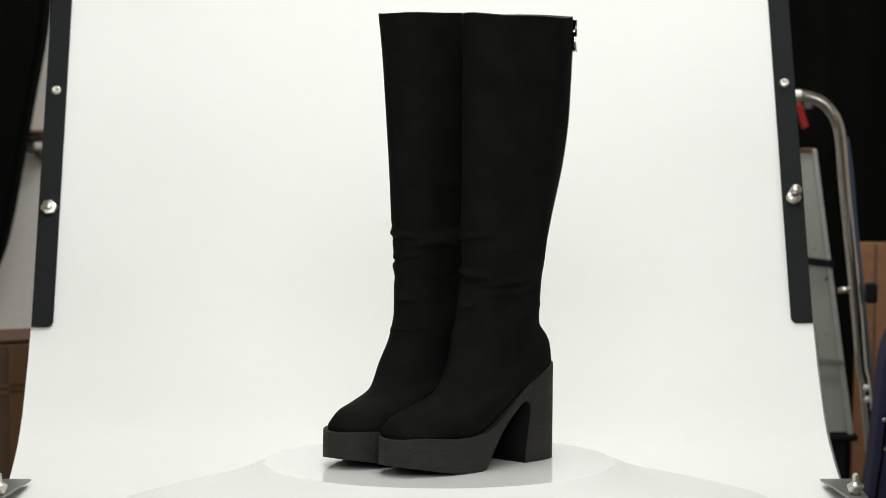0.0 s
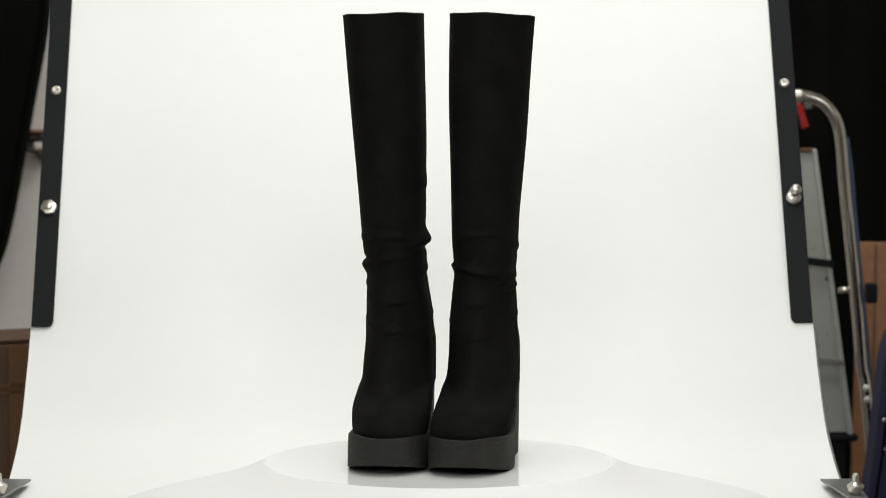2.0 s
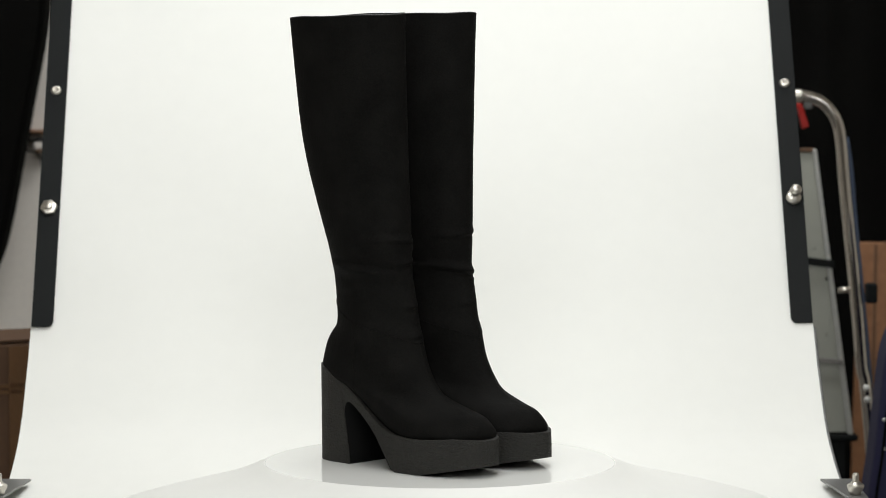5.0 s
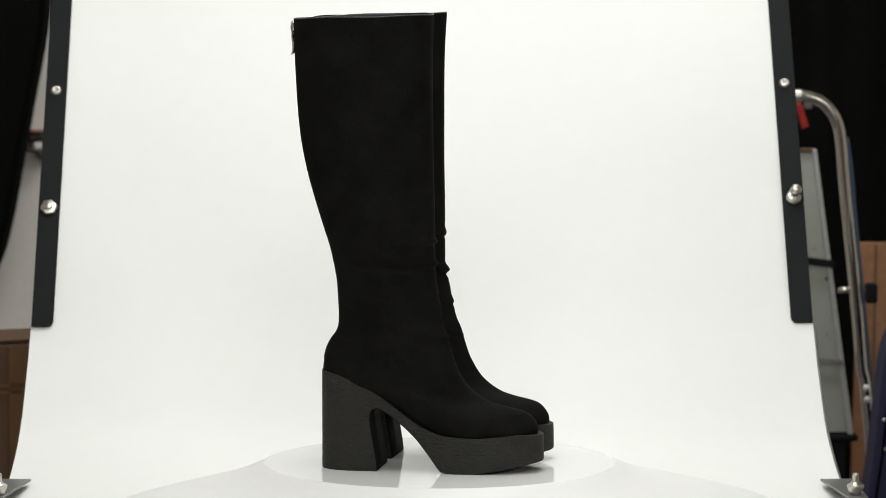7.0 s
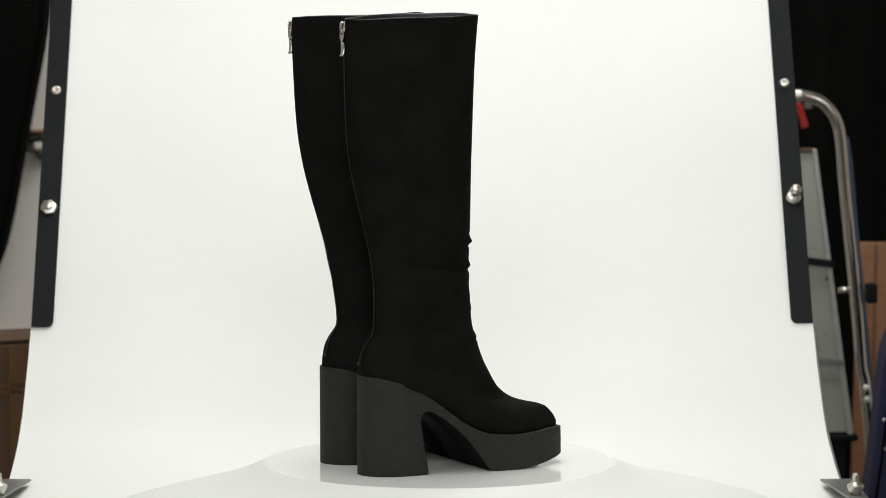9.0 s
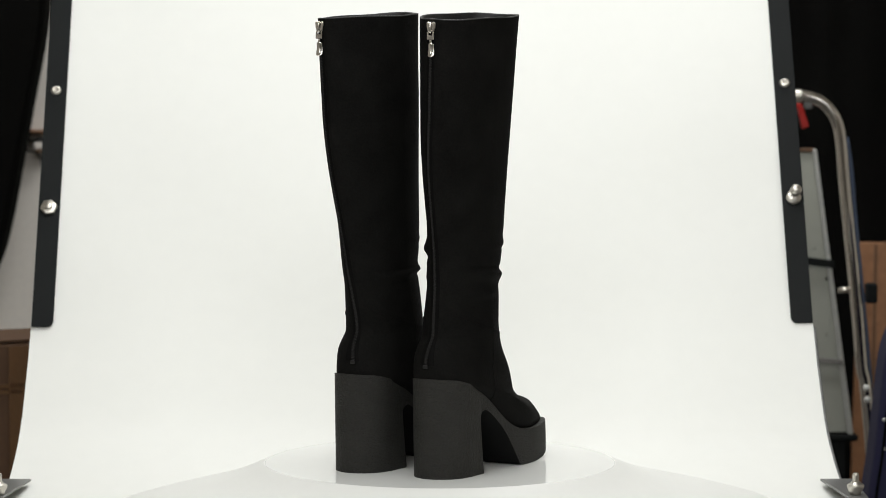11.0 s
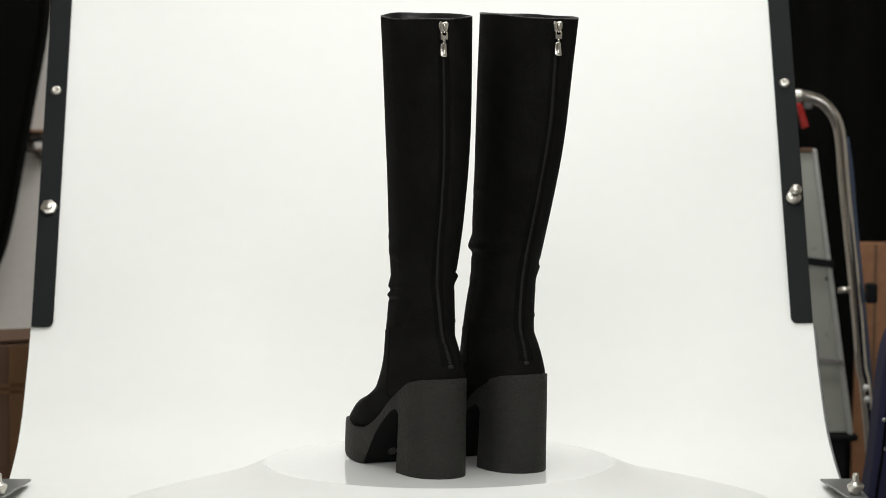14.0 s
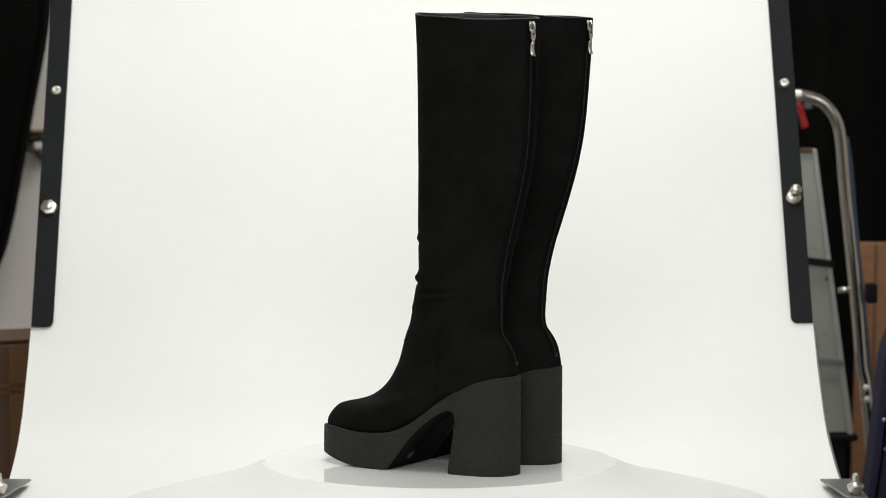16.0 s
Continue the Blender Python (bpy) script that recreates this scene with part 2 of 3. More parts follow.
def build_turntable():
    t = thing("turntable", "round white glossy acrylic turntable disc", "turntable", Matrix.Identity(4))
    bm = bmesh.new()
    lathe(bm, [(DISC_R - 0.0005, -0.0016), (DISC_R, -0.0014), (DISC_R, -0.0005), (DISC_R - 0.0006, -0.0001), (DISC_R - 0.0012, 0.0)], count=128)
    part("disc", bm, DISC, t, smooth=False)
    bm = bmesh.new()
    lathe(bm, [(0.15, -0.112), (0.15, -0.0024)], count=64)
    part("hub", bm, SHEET, t, smooth=False)
    # thin film draped over the drive from under the disc
    bm = bmesh.new()
    rings = []
    for r, z in smooth_path([(0.155, -0.0036), (0.184, -0.0027), (0.1909, -0.0006), (0.1935, -0.0009), (0.212, -0.0095), (0.24, -0.0195), (0.278, -0.029), (0.32, -0.040), (0.38, -0.060), (0.47, -0.102)], 4):
        ring = []
        for k in range(128):
            a = 2 * math.pi * k / 128
            grow = (r - 0.186) / 0.26
            wob = 0.006 * max(0, grow) * math.sin(4 * a + 0.6) + 0.003 * max(0, grow) * math.sin(9 * a)
            ring.append(bm.verts.new((r * math.cos(a), r * math.sin(a), z + wob)))
        rings.append(ring)
    for a, b in zip(rings, rings[1:]):
        for k in range(128):
            bm.faces.new((a[k], a[(k + 1) % 128], b[(k + 1) % 128], b[k]))
    cover = part("turntable_cover", bm, FILM)
    mod = cover.modifiers.new("thick", "SOLIDIFY")
    mod.thickness = 0.001
    tagged(cover, "thin white film draped around the turntable's drive", "cover")
    return t


TURNTABLE = build_turntable()

# ---------------------------------------------------------------- boots
# back and front point of each cross-section in the boot's side view (towards the toe, up), half width, squareness
SECTIONS = [
    (-0.028, 0.4838, 0.1225, 0.4872, 0.0460, 1.8),
    (-0.027, 0.443, 0.1212, 0.443, 0.0446, 1.8),
    (-0.023, 0.370, 0.1210, 0.370, 0.0422, 1.8),
    (-0.017, 0.328, 0.1210, 0.328, 0.0400, 1.8),
    (-0.008, 0.2917, 0.1215, 0.2917, 0.0380, 1.8),
    (0.001, 0.2615, 0.1220, 0.2615, 0.0365, 1.8),
    (0.0085, 0.237, 0.1220, 0.237, 0.0355, 1.8),
    (0.0145, 0.207, 0.1230, 0.206, 0.0328, 1.8),
    (0.0160, 0.189, 0.1255, 0.187, 0.0335, 1.8),
    (0.0168, 0.165, 0.1295, 0.158, 0.0358, 1.7),
    (0.0150, 0.150, 0.1345, 0.143, 0.0364, 1.65),
    (0.0065, 0.137, 0.1425, 0.1185, 0.0371, 1.6),
    (0.0015, 0.124, 0.1510, 0.1035, 0.0377, 1.6),
    (0.0000, 0.103, 0.1600, 0.0915, 0.0386, 1.65),
    (0.0100, 0.096, 0.1710, 0.0815, 0.0397, 1.5),
    (0.0290, 0.090, 0.1830, 0.0740, 0.0410, 1.45),
    (0.0495, 0.080, 0.1965, 0.0695, 0.0415, 1.45),
    (0.0737, 0.064, 0.2110, 0.0660, 0.0430, 1.6),
    (0.0980, 0.047, 0.2215, 0.0620, 0.0434, 1.9),
    (0.1250, 0.033, 0.2288, 0.0545, 0.0428, 2.1),
    (0.1640, 0.030, 0.2322, 0.0465, 0.0394, 2.2),
    (0.2050, 0.030, 0.2320, 0.0390, 0.0285, 2.0),
]
STEP = 32
SECTIONS = np.array(smooth_path(SECTIONS, STEP))


def folds_at(z, angle, folds):
    """Soft creases of the slack leather: ridges at slanted heights round the ankle."""
    push = 0.0
    for height, slant, amount, spread, around, width in folds:
        turn = (angle - around + math.pi) % (2 * math.pi) - math.pi
        if abs(turn) > width:
            continue
        fade = math.cos(turn / width * math.pi / 2) ** 2
        d = (z - height - slant * math.sin(turn)) / spread
        # a rounded ridge that droops over a tight crease
        ridge = math.exp(-(d * 1.5) ** 2) if d < 0 else math.exp(-(d * 0.85) ** 2)
        push += amount * fade * (1.1 * ridge - 0.5 * math.exp(-((d + 1.25) / 0.55) ** 2) - 0.2 * math.exp(-(d - 2.2) ** 2))
    return push


class Shape:
    """How one boot of the pair differs: its sideways drift by height, the width of its shaft and the squareness of
    its front and back, the turn and set-back of its back seam, which side is its outer one, how lean its front is,
    how much longer its sole, how full its waist, how far its heel sits in, how much its outer flank is trimmed,
    how long the rounding of its outer toe (sole, upper), and how full its outer instep."""

    def __init__(self, heights, drift, wide, tips, twist, back, outer, lean, longer, bulge, heel_in, trim, toe, instep):
        self.heights, self.drift, self.wide, self.tips, self.twist, self.back = heights, drift, wide, tips, twist, back
        self.heel_in, self.trim, self.toe, self.instep = heel_in, trim, toe, instep
        self.outer, self.lean, self.longer, self.bulge = outer, lean, longer, bulge

    def along(self, s):
        """The way s along this boot's sole: the toe reaches further, the heel's back sits in."""
        return s + self.longer * max(0.0, (s - 0.08) / 0.15) + self.heel_in * max(0.0, 1 - max(s, 0.0) / 0.045)


def squareness(z, n, shape, behind):
    """The shaft is fuller in front and pinched to the seam behind."""
    tip = shape.tips[1] if behind else shape.tips[0]
    if behind:
        return float(np.interp(z, (0.10, 0.13, 0.21, 0.27, 0.487), (n, 1.75, 1.75, 1.58, tip)))
    return n if z < 0.16 else float(np.interp(z, (0.16, 0.26, 0.487), (n, 2.1, tip)))


def skin(row, angle, shape, folds, grow=0.0):
    """A point of the upper: angle 0 is the front, a quarter turn the boot's +x side."""
    bs, bz, fs, fz, w, n = row
    instep = math.exp(-((fz - 0.09) / 0.024) ** 2)
    fs -= shape.lean * (instep + 0.2 * min(1.0, max(0.0, (fz - 0.30) / 0.14)))
    fz -= 0.6 * shape.lean * instep
    c, s = math.cos(angle), math.sin(angle)
    shaft = min(1.0, max(0.0, (bz - 0.16) / 0.22))
    n = squareness(bz, n, shape, c < 0)
    if c < 0:
        n += (2.4 - n) * min(1.0, max(0.0, (0.14 - fz) / 0.05))
    # on its outer side the instep is full and the toe slopes away
    if c > 0 and s * shape.outer > 0:
        n += shape.instep * math.exp(-((fz - 0.102) / 0.022) ** 2) - 0.30 * math.exp(-((fz - 0.060) / 0.013) ** 2)
    w *= 1 + shape.wide * shaft
    a = math.copysign(abs(c) ** (2 / n), c)
    l = math.copysign(abs(s) ** (2 / n), s)
    z = (bz + fz) / 2 + (fz - bz) / 2 * a
    half = math.hypot(fs - bs, fz - bz) / 2
    push = grow + folds_at(z, angle, folds)
    # the soft top edge is not quite even
    limp = min(1.0, max(0.0, (z - 0.40) / 0.08)) ** 2
    z += limp * (0.0005 * math.sin(2 * angle + 1.2 * shape.outer) + 0.0004 * math.sin(5 * angle + shape.outer) - 0.0014 * math.sin(shape.outer * angle - 0.5))
    push += limp * (0.0009 * math.sin(3 * angle + 2.0) + 0.0004 * math.sin(7 * angle + shape.outer))
    y = (bs + fs) / 2 + (fs - bs) / 2 * a * (1 + push / half)
    x = (w + push) * l + float(np.interp(z, shape.heights, shape.drift)) + shape.twist * shaft * max(0.0, (bs + fs) / 2 - y)
    # the foot bulges inward at the waist, and both heels' backs sit askew
    if l * shape.outer < 0 and c > 0:
        x += shape.bulge * min(1.0, c / 0.4) * l * float(np.interp(z, (0.06, 0.085, 0.12, 0.17, 0.23), (0.0, 0.003, 0.0036, 0.0022, 0.0)))
    if c < 0:
        x += 0.0065 * abs(c * s) * float(np.interp(z, (0.10, 0.13, 0.21, 0.27), (0.0, 1.0, 1.0, 0.0)))
    if l * shape.outer > 0 and y > SOLE_LENGTH - shape.toe[1]:
        x *= toe_cut(min(y, 0.226), shape.toe[1]) / toe_cut(min(y, 0.226), INNER_TOE)
    return Vector((x, shape.back * min(1.0, max(0.0, (bz - 0.15) / 0.07)) - y, z))


def back_spot(level, v, shape, folds, grow):
    """The spot on the boot's back, v metres beside its middle."""
    row = np.array([np.interp(level, np.arange(len(SECTIONS)), SECTIONS[:, k]) for k in range(6)])
    l = max(-0.95, min(0.95, v / row[4]))
    n = squareness(row[1], row[5], shape, True)
    s = math.copysign(abs(l) ** (n / 2), l)
    return skin(row, math.pi - math.asin(s), shape, folds, grow)


SOLE_LENGTH, INNER_TOE = 0.2345, 0.056


def toe_cut(s, ramp):
    """How the toe narrows over its last stretch to the tip: rounder on the outer side."""
    n = 2.25 if ramp == INNER_TOE else 2.0
    q = min(1.0, max(0.0, (s - (SOLE_LENGTH - ramp)) / (ramp + 0.0008)))
    return (1 - q ** n) ** (1 / n)


def sole_half(s, outer, shape):
    """Half the sole's width at a way s from the heel's back."""
    w = float(np.interp(s, [0, 0.06, 0.10, 0.15, 0.19, 0.22, 0.24], [0.0338, 0.0345, 0.0386, 0.0440, 0.0442, 0.0435, 0.0425]))
    if not outer:
        w += float(np.interp(s, [0.12, 0.17, 0.24], [0.0, 0.0002, 0.0002]))
    if s < 0.037:
        q = min(1.0, (0.037 - s) / 0.0402)
        w *= (1 - q ** 2.05) ** (1 / 2.05)
    return max(w * toe_cut(s, shape.toe[0] if outer else INNER_TOE), 0.004)


def build_sole(parent, shape):
    top = [(-0.003, 0.1060), (0.012, 0.1045), (0.026, 0.1008), (0.0422, 0.0940), (0.0575, 0.0862), (0.0737, 0.0762), (0.086, 0.0665), (0.100, 0.0555), (0.118, 0.0452),
           (0.134, 0.0400), (0.164, 0.0376), (0.190, 0.0390), (0.208, 0.0410), (0.222, 0.0408), (0.2345, 0.0392)]
    # columns: where each one meets the top line, and its lower end
    under = [(-0.003, -0.003, 0.0), (-0.0022, -0.0022, 0.0), (-0.001, -0.001, 0.0), (0.002, 0.002, 0.0), (0.005, 0.005, 0.0), (0.010, 0.010, 0.0), (0.017, 0.018, 0.0), (0.028, 0.032, 0.0), (0.040, 0.049, 0.0),
             (0.047, 0.0625, 0.0), (0.048, 0.0612, 0.012), (0.0487, 0.0582, 0.030), (0.0495, 0.0555, 0.046), (0.0505, 0.0543, 0.056), (0.052, 0.0550, 0.0630),
             (0.056, 0.0580, 0.0672), (0.062, 0.0635, 0.0686), (0.071, 0.0720, 0.0648), (0.080, 0.0810, 0.0588), (0.092, 0.0945, 0.0482), (0.1035, 0.1070, 0.0358),
             (0.1135, 0.1178, 0.0218), (0.1225, 0.1270, 0.0090), (0.1280, 0.1325, 0.0018), (0.133, 0.1380, 0.0), (0.142, 0.1460, 0.0), (0.155, 0.1560, 0.0002),
             (0.170, 0.1700, 0.0010), (0.185, 0.1850, 0.0028), (0.198, 0.1980, 0.0050), (0.208, 0.2080, 0.0070), (0.217, 0.2170, 0.0087), (0.224, 0.2240, 0.0099),
             (0.229, 0.2295, 0.0108), (0.2322, 0.2328, 0.0114), (0.2338, 0.2343, 0.0118), (0.2345, 0.2350, 0.0121)]
    bm = bmesh.new()
    deep, cols = 6, []
    for ts, s0, z0 in under:
        tz = float(np.interp(ts, [p[0] for p in top], [p[1] for p in top]))
        left, right = [], []
        for k in range(deep + 1):
            q = k / deep
            s, z = ts + (s0 - ts) * q, tz + (z0 - tz) * q
            slim = 1 - 0.05 * q * min(1.0, max(0.0, (0.064 - ts) / 0.015))
            draft = 0.0010 * (1 - q) ** 2 * min(1.0, max(0.0, (s - 0.12) / 0.03))
            left.append(bm.verts.new((draft - slim * sole_half(s, shape.outer < 0, shape) + (shape.trim if shape.outer < 0 else 0.0) * min(1.0, max(0.0, s / 0.15)), -shape.along(s), z)))
            right.append(bm.verts.new((slim * sole_half(s, shape.outer > 0, shape) - draft - (shape.trim if shape.outer > 0 else 0.0) * min(1.0, max(0.0, s / 0.15)), -shape.along(s), z)))
        cols.append((left, right))
    for (la, ra), (lb, rb) in zip(cols, cols[1:]):
        for k in range(deep):
            bm.faces.new((la[k], la[k + 1], lb[k + 1], lb[k]))
            bm.faces.new((ra[k], rb[k], rb[k + 1], ra[k + 1]))
        bm.faces.new((la[0], lb[0], rb[0], ra[0]))
        bm.faces.new((la[-1], ra[-1], rb[-1], lb[-1]))
    for l, r in (cols[0], cols[-1]):
        for k in range(deep):
            bm.faces.new((l[k], r[k], r[k + 1], l[k + 1]))
    ob = part("sole", bm, RUBBER, parent, "charcoal crepe-textured rubber platform sole and block heel")
    bevel(ob, 0.0022, 3)
    # smooth black layer under the arched waist: the shade there, put in as colour
    bm = bmesh.new()
    arch = [(s0, max(z0, 0.0012)) for ts, s0, z0 in under[9:24]]
    before = None
    for k, (s0, z0) in enumerate(arch):
        slim = 1 - 0.05 * min(1.0, max(0.0, (0.064 - under[9 + k][0]) / 0.015))
        (sa, za), (sb, zb) = arch[max(0, k - 1)], arch[min(len(arch) - 1, k + 1)]
        reach = math.hypot(sb - sa, zb - za)
        ns, nz = (zb - za) / reach, -(sb - sa) / reach
        ring = []
        for off, side in ((-0.0004, -1), (0.0009, -1), (0.0009, 1), (-0.0004, 1)):
            s1 = s0 + ns * off
            w = sole_half(s0, shape.outer * side > 0, shape) * slim - 0.0005 - (shape.trim if shape.outer * side > 0 else 0.0) * min(1.0, s0 / 0.15)
            ring.append(bm.verts.new((side * w, -shape.along(s1), z0 + nz * off)))
        if before:
            for j in range(4):
                bm.faces.new((before[j], before[(j + 1) % 4], ring[(j + 1) % 4], ring[j]))
        else:
            bm.faces.new(ring)
        before = ring
    bm.faces.new(before[::-1])
    part("arch_shade", bm, ARCH_SHADE, parent, "thin black layer putting shade under the arch")


ZIP_HEIGHTS = (0.120, 0.150, 0.171, 0.2065, 0.2617, 0.3167, 0.384, 0.443, 0.487)


def build_boot(m, shape, folds, zip_line, label):
    boot = thing("platform_boot", label, "boot", m, "pair of boots on the turntable")
    around = 96
    bm = bmesh.new()
    rings = [[bm.verts.new(skin(row, 2 * math.pi * k / around, shape, folds)) for k in range(around)] for row in SECTIONS]
    for a, b in zip(rings, rings[1:]):
        for k in range(around):
            bm.faces.new((a[k], a[(k + 1) % around], b[(k + 1) % around], b[k]))
    bm.faces.new(rings[-1])
    part("upper", bm, SUEDE, boot, "matt black suede shaft and vamp creased at the ankle")
    # smooth lining inside the shaft, and its shiny folded band at the top
    bm = bmesh.new()
    rings = [[bm.verts.new(skin(row, 2 * math.pi * k / around, shape, (), -0.0022)) for k in range(around)] for row in SECTIONS[0:5 * STEP + 1:STEP // 2]]
    for a, b in zip(rings, rings[1:]):
        for k in range(around):
            bm.faces.new((a[k], b[k], b[(k + 1) % around], a[(k + 1) % around]))
    bm.faces.new(rings[-1])
    part("lining", bm, LEATHER, boot, "smooth black lining")
    bm = bmesh.new()
    loops = []
    for grow, drop in ((0.0001, 0.0005), (0.0001, -0.0004), (-0.0012, -0.0007), (-0.0024, 0.0), (-0.0028, 0.006)):
        ring = []
        for k in range(around):
            p = skin(SECTIONS[0], 2 * math.pi * k / around, shape, (), grow)
            p.z -= drop
            ring.append(bm.verts.new(p))
        loops.append(ring)
    for a, b in zip(loops, loops[1:]):
        for k in range(around):
            bm.faces.new((a[k], a[(k + 1) % around], b[(k + 1) % around], b[k]))
    part("top_band", bm, LEATHER, boot, "shiny black folded top edge")
    build_sole(boot, shape)
    # zip down the back
    last = 12.19 * STEP
    levels = np.linspace(0.19 * STEP, last, 240)
    level_heights = [float(np.interp(i, np.arange(len(SECTIONS)), SECTIONS[:, 1])) for i in range(int(last) + 4)]

    def mid(i, dv=0.0, grow=0.0):
        """A spot on the zip's line, which wanders a little down the back."""
        z = float(np.interp(i, range(len(level_heights)), level_heights))
        return back_spot(i, float(np.interp(z, ZIP_HEIGHTS, zip_line)) + dv, shape, folds, grow)

    bm = bmesh.new()
    strips = [[bm.verts.new(mid(i, dv, g)) for i in levels] for dv, g in ((-0.0052, -0.0008), (-0.0046, 0.0006), (0, 0.0007), (0.0046, 0.0006), (0.0052, -0.0008))]
    for a, b in zip(strips, strips[1:]):
        for k in range(len(levels) - 1):
            bm.faces.new((a[k], b[k], b[k + 1], a[k + 1]))
    part("zip_tape", bm, ZIP_TAPE, boot, "black woven zip tape")
    bm = bmesh.new()
    heights = np.array([mid(i).z for i in levels])
    for k, z in enumerate(np.linspace(mid(0.75 * STEP).z, mid(last).z, 236)):
        i = float(np.interp(-z, -heights, levels))
        side = 1 if k % 2 else -1
        p = mid(i, 0.0003 * side, 0.0007)
        box(bm, (-0.0016, -0.0003, -0.0005), (0.0016, 0.0003, 0.0005), Matrix.Translation(p) @ pose(0, 0, 0, 0, 4 * side, 0))
    tagged(part("zip_teeth", bm, ZIP_TEETH, boot, "fine dark grey zip teeth", smooth=False), kind="stuff")
    bm = bmesh.new()
    p = mid(last + 0.075 * STEP, 0, 0.0012)
    box(bm, (-0.0028, -0.0008, -0.0018), (0.0028, 0.0008, 0.0018), Matrix.Translation(p))
    bevel(part("zip_stop", bm, ZIP_TEETH, boot, "grey end stop"), 0.0005)
    p = mid(0.21 * STEP, 0, 0.0012)
    bm = bmesh.new()
    slab(bm, [(-0.0036, -0.0056), (0.0036, -0.0056), (0.0052, -0.001), (0.0056, 0.0036), (0.004, 0.0058), (0.0014, 0.0048), (0, 0.0042), (-0.0014, 0.0048),
              (-0.004, 0.0058), (-0.0056, 0.0036), (-0.0052, -0.001)], 0.0028, Matrix.Translation(p - Vector((0, 0.0008, 0))))
    slider = bevel(part("zip_slider", bm, NICKEL, boot, "polished nickel zip slider", smooth=False), 0.0012, 3)
    bm = bmesh.new()
    tube(bm, smooth_path([(p.x, p.y + 0.0012, p.z + 0.0042), (p.x, p.y + 0.0032, p.z + 0.003), (p.x, p.y + 0.0034, p.z - 0.004), (p.x, p.y + 0.0012, p.z - 0.0062)], 4), 0.0013, 8)
    part("bridge", bm, NICKEL, slider)
    bm = bmesh.new()
    q = p + Vector((0, 0.0012, -0.0092))
    slab(bm, [(-0.004, -0.0042), (0.004, -0.0042), (0.004, 0.0042), (0.0021, 0.0042), (0.0021, 0.0006), (-0.0021, 0.0006), (-0.0021, 0.0042), (-0.004, 0.0042)],
         0.0020, Matrix.Translation(q))
    bevel(part("pull_link", bm, NICKEL, slider, smooth=False), 0.0007, 2)
    bm = bmesh.new()
    pts = smooth_path([(0, 0.0022, -0.0132), (0, 0.0018, -0.0165), (0, 0.0014, -0.0190), (0, 0.0013, -0.0235), (0, 0.0018, -0.0280), (0, 0.0034, -0.0308)], 4)
    widths = np.interp(np.linspace(0, 1, len(pts)), [0, 0.2, 0.27, 0.8, 0.92, 1], [0.0015, 0.0016, 0.0034, 0.0042, 0.0040, 0.0026])
    before = None
    for o, w in zip(pts, widths):
        ring = [bm.verts.new(p + Vector((dx * w, o[1] + dy, o[2]))) for dx, dy in ((-1, -0.0009), (1, -0.0009), (0.9, 0.0004), (0.5, 0.0013), (0, 0.0017), (-0.5, 0.0013), (-0.9, 0.0004))]
        if before:
            for k in range(7):
                bm.faces.new((before[k], before[(k + 1) % 7], ring[(k + 1) % 7], ring[k]))
        else:
            bm.faces.new(ring)
        before = ring
    bm.faces.new(before[::-1])
    part("pull_tab", bm, NICKEL, boot, "curved polished nickel pull tab")
    # stitched seams of the foot
    for side in (-1, 1):
        start = skin(SECTIONS[int(9.4 * STEP)], side * math.pi * 0.49, shape, folds).y
        line = []
        for i in range(int(9.4 * STEP), int(16.4 * STEP), STEP // 4):
            spots = [skin(SECTIONS[i], side * (0.3 + 2.4 * k / 80), shape, folds, 0.0002) for k in range(81)]
            best = min(spots, key=lambda p: abs(p.y - start))
            if abs(best.y - start) < 0.002 and (not line or best.z < line[-1].z - 0.001):
                line.append(best)
        bm = bmesh.new()
        tube(bm, line, 0.0005, 6)
        part("side_seam", bm, SUEDE, boot)
        bm = bmesh.new()
        line = []
        for k in range(61):
            share = k / 60
            # level over the instep, then rising steadily to the back
            rise = share * share * (3 - 2 * share) if share < 0.3 else 0.216 + (share - 0.3) * 1.12
            line.append(skin(SECTIONS[int((10.35 - 1.9 * rise) * STEP)], side * (0.02 + 2.9 * share), shape, folds, 0.0002))
        tube(bm, line, 0.0005, 6)
        part("ankle_seam", bm, SUEDE, boot)
    return boot


FRONT, EASTSIDE, WESTSIDE = 0.0, math.pi / 2, -math.pi / 2
FOLDS_A = [(0.2385, 0.003, 0.0048, 0.0072, EASTSIDE, 1.5), (0.2125, -0.004, 0.0036, -0.0058, WESTSIDE + 0.2, 1.5), (0.244, 0.004, 0.0012, 0.0040, WESTSIDE + 0.8, 1.1),
           (0.192, 0.004, 0.0009, 0.0050, WESTSIDE, 0.9), (0.205, 0.008, 0.0012, 0.0050, EASTSIDE, 1.2), (0.245, -0.003, 0.0022, 0.0036, FRONT, 1.0), (0.221, 0.004, 0.0020, 0.0034, FRONT, 1.1),
           (0.174, 0.003, 0.0016, 0.0036, FRONT + 0.1, 0.7), (0.143, 0.002, 0.0013, 0.0036, FRONT, 0.6), (0.300, 0.004, 0.0013, 0.0075, EASTSIDE - 0.2, 0.7)]
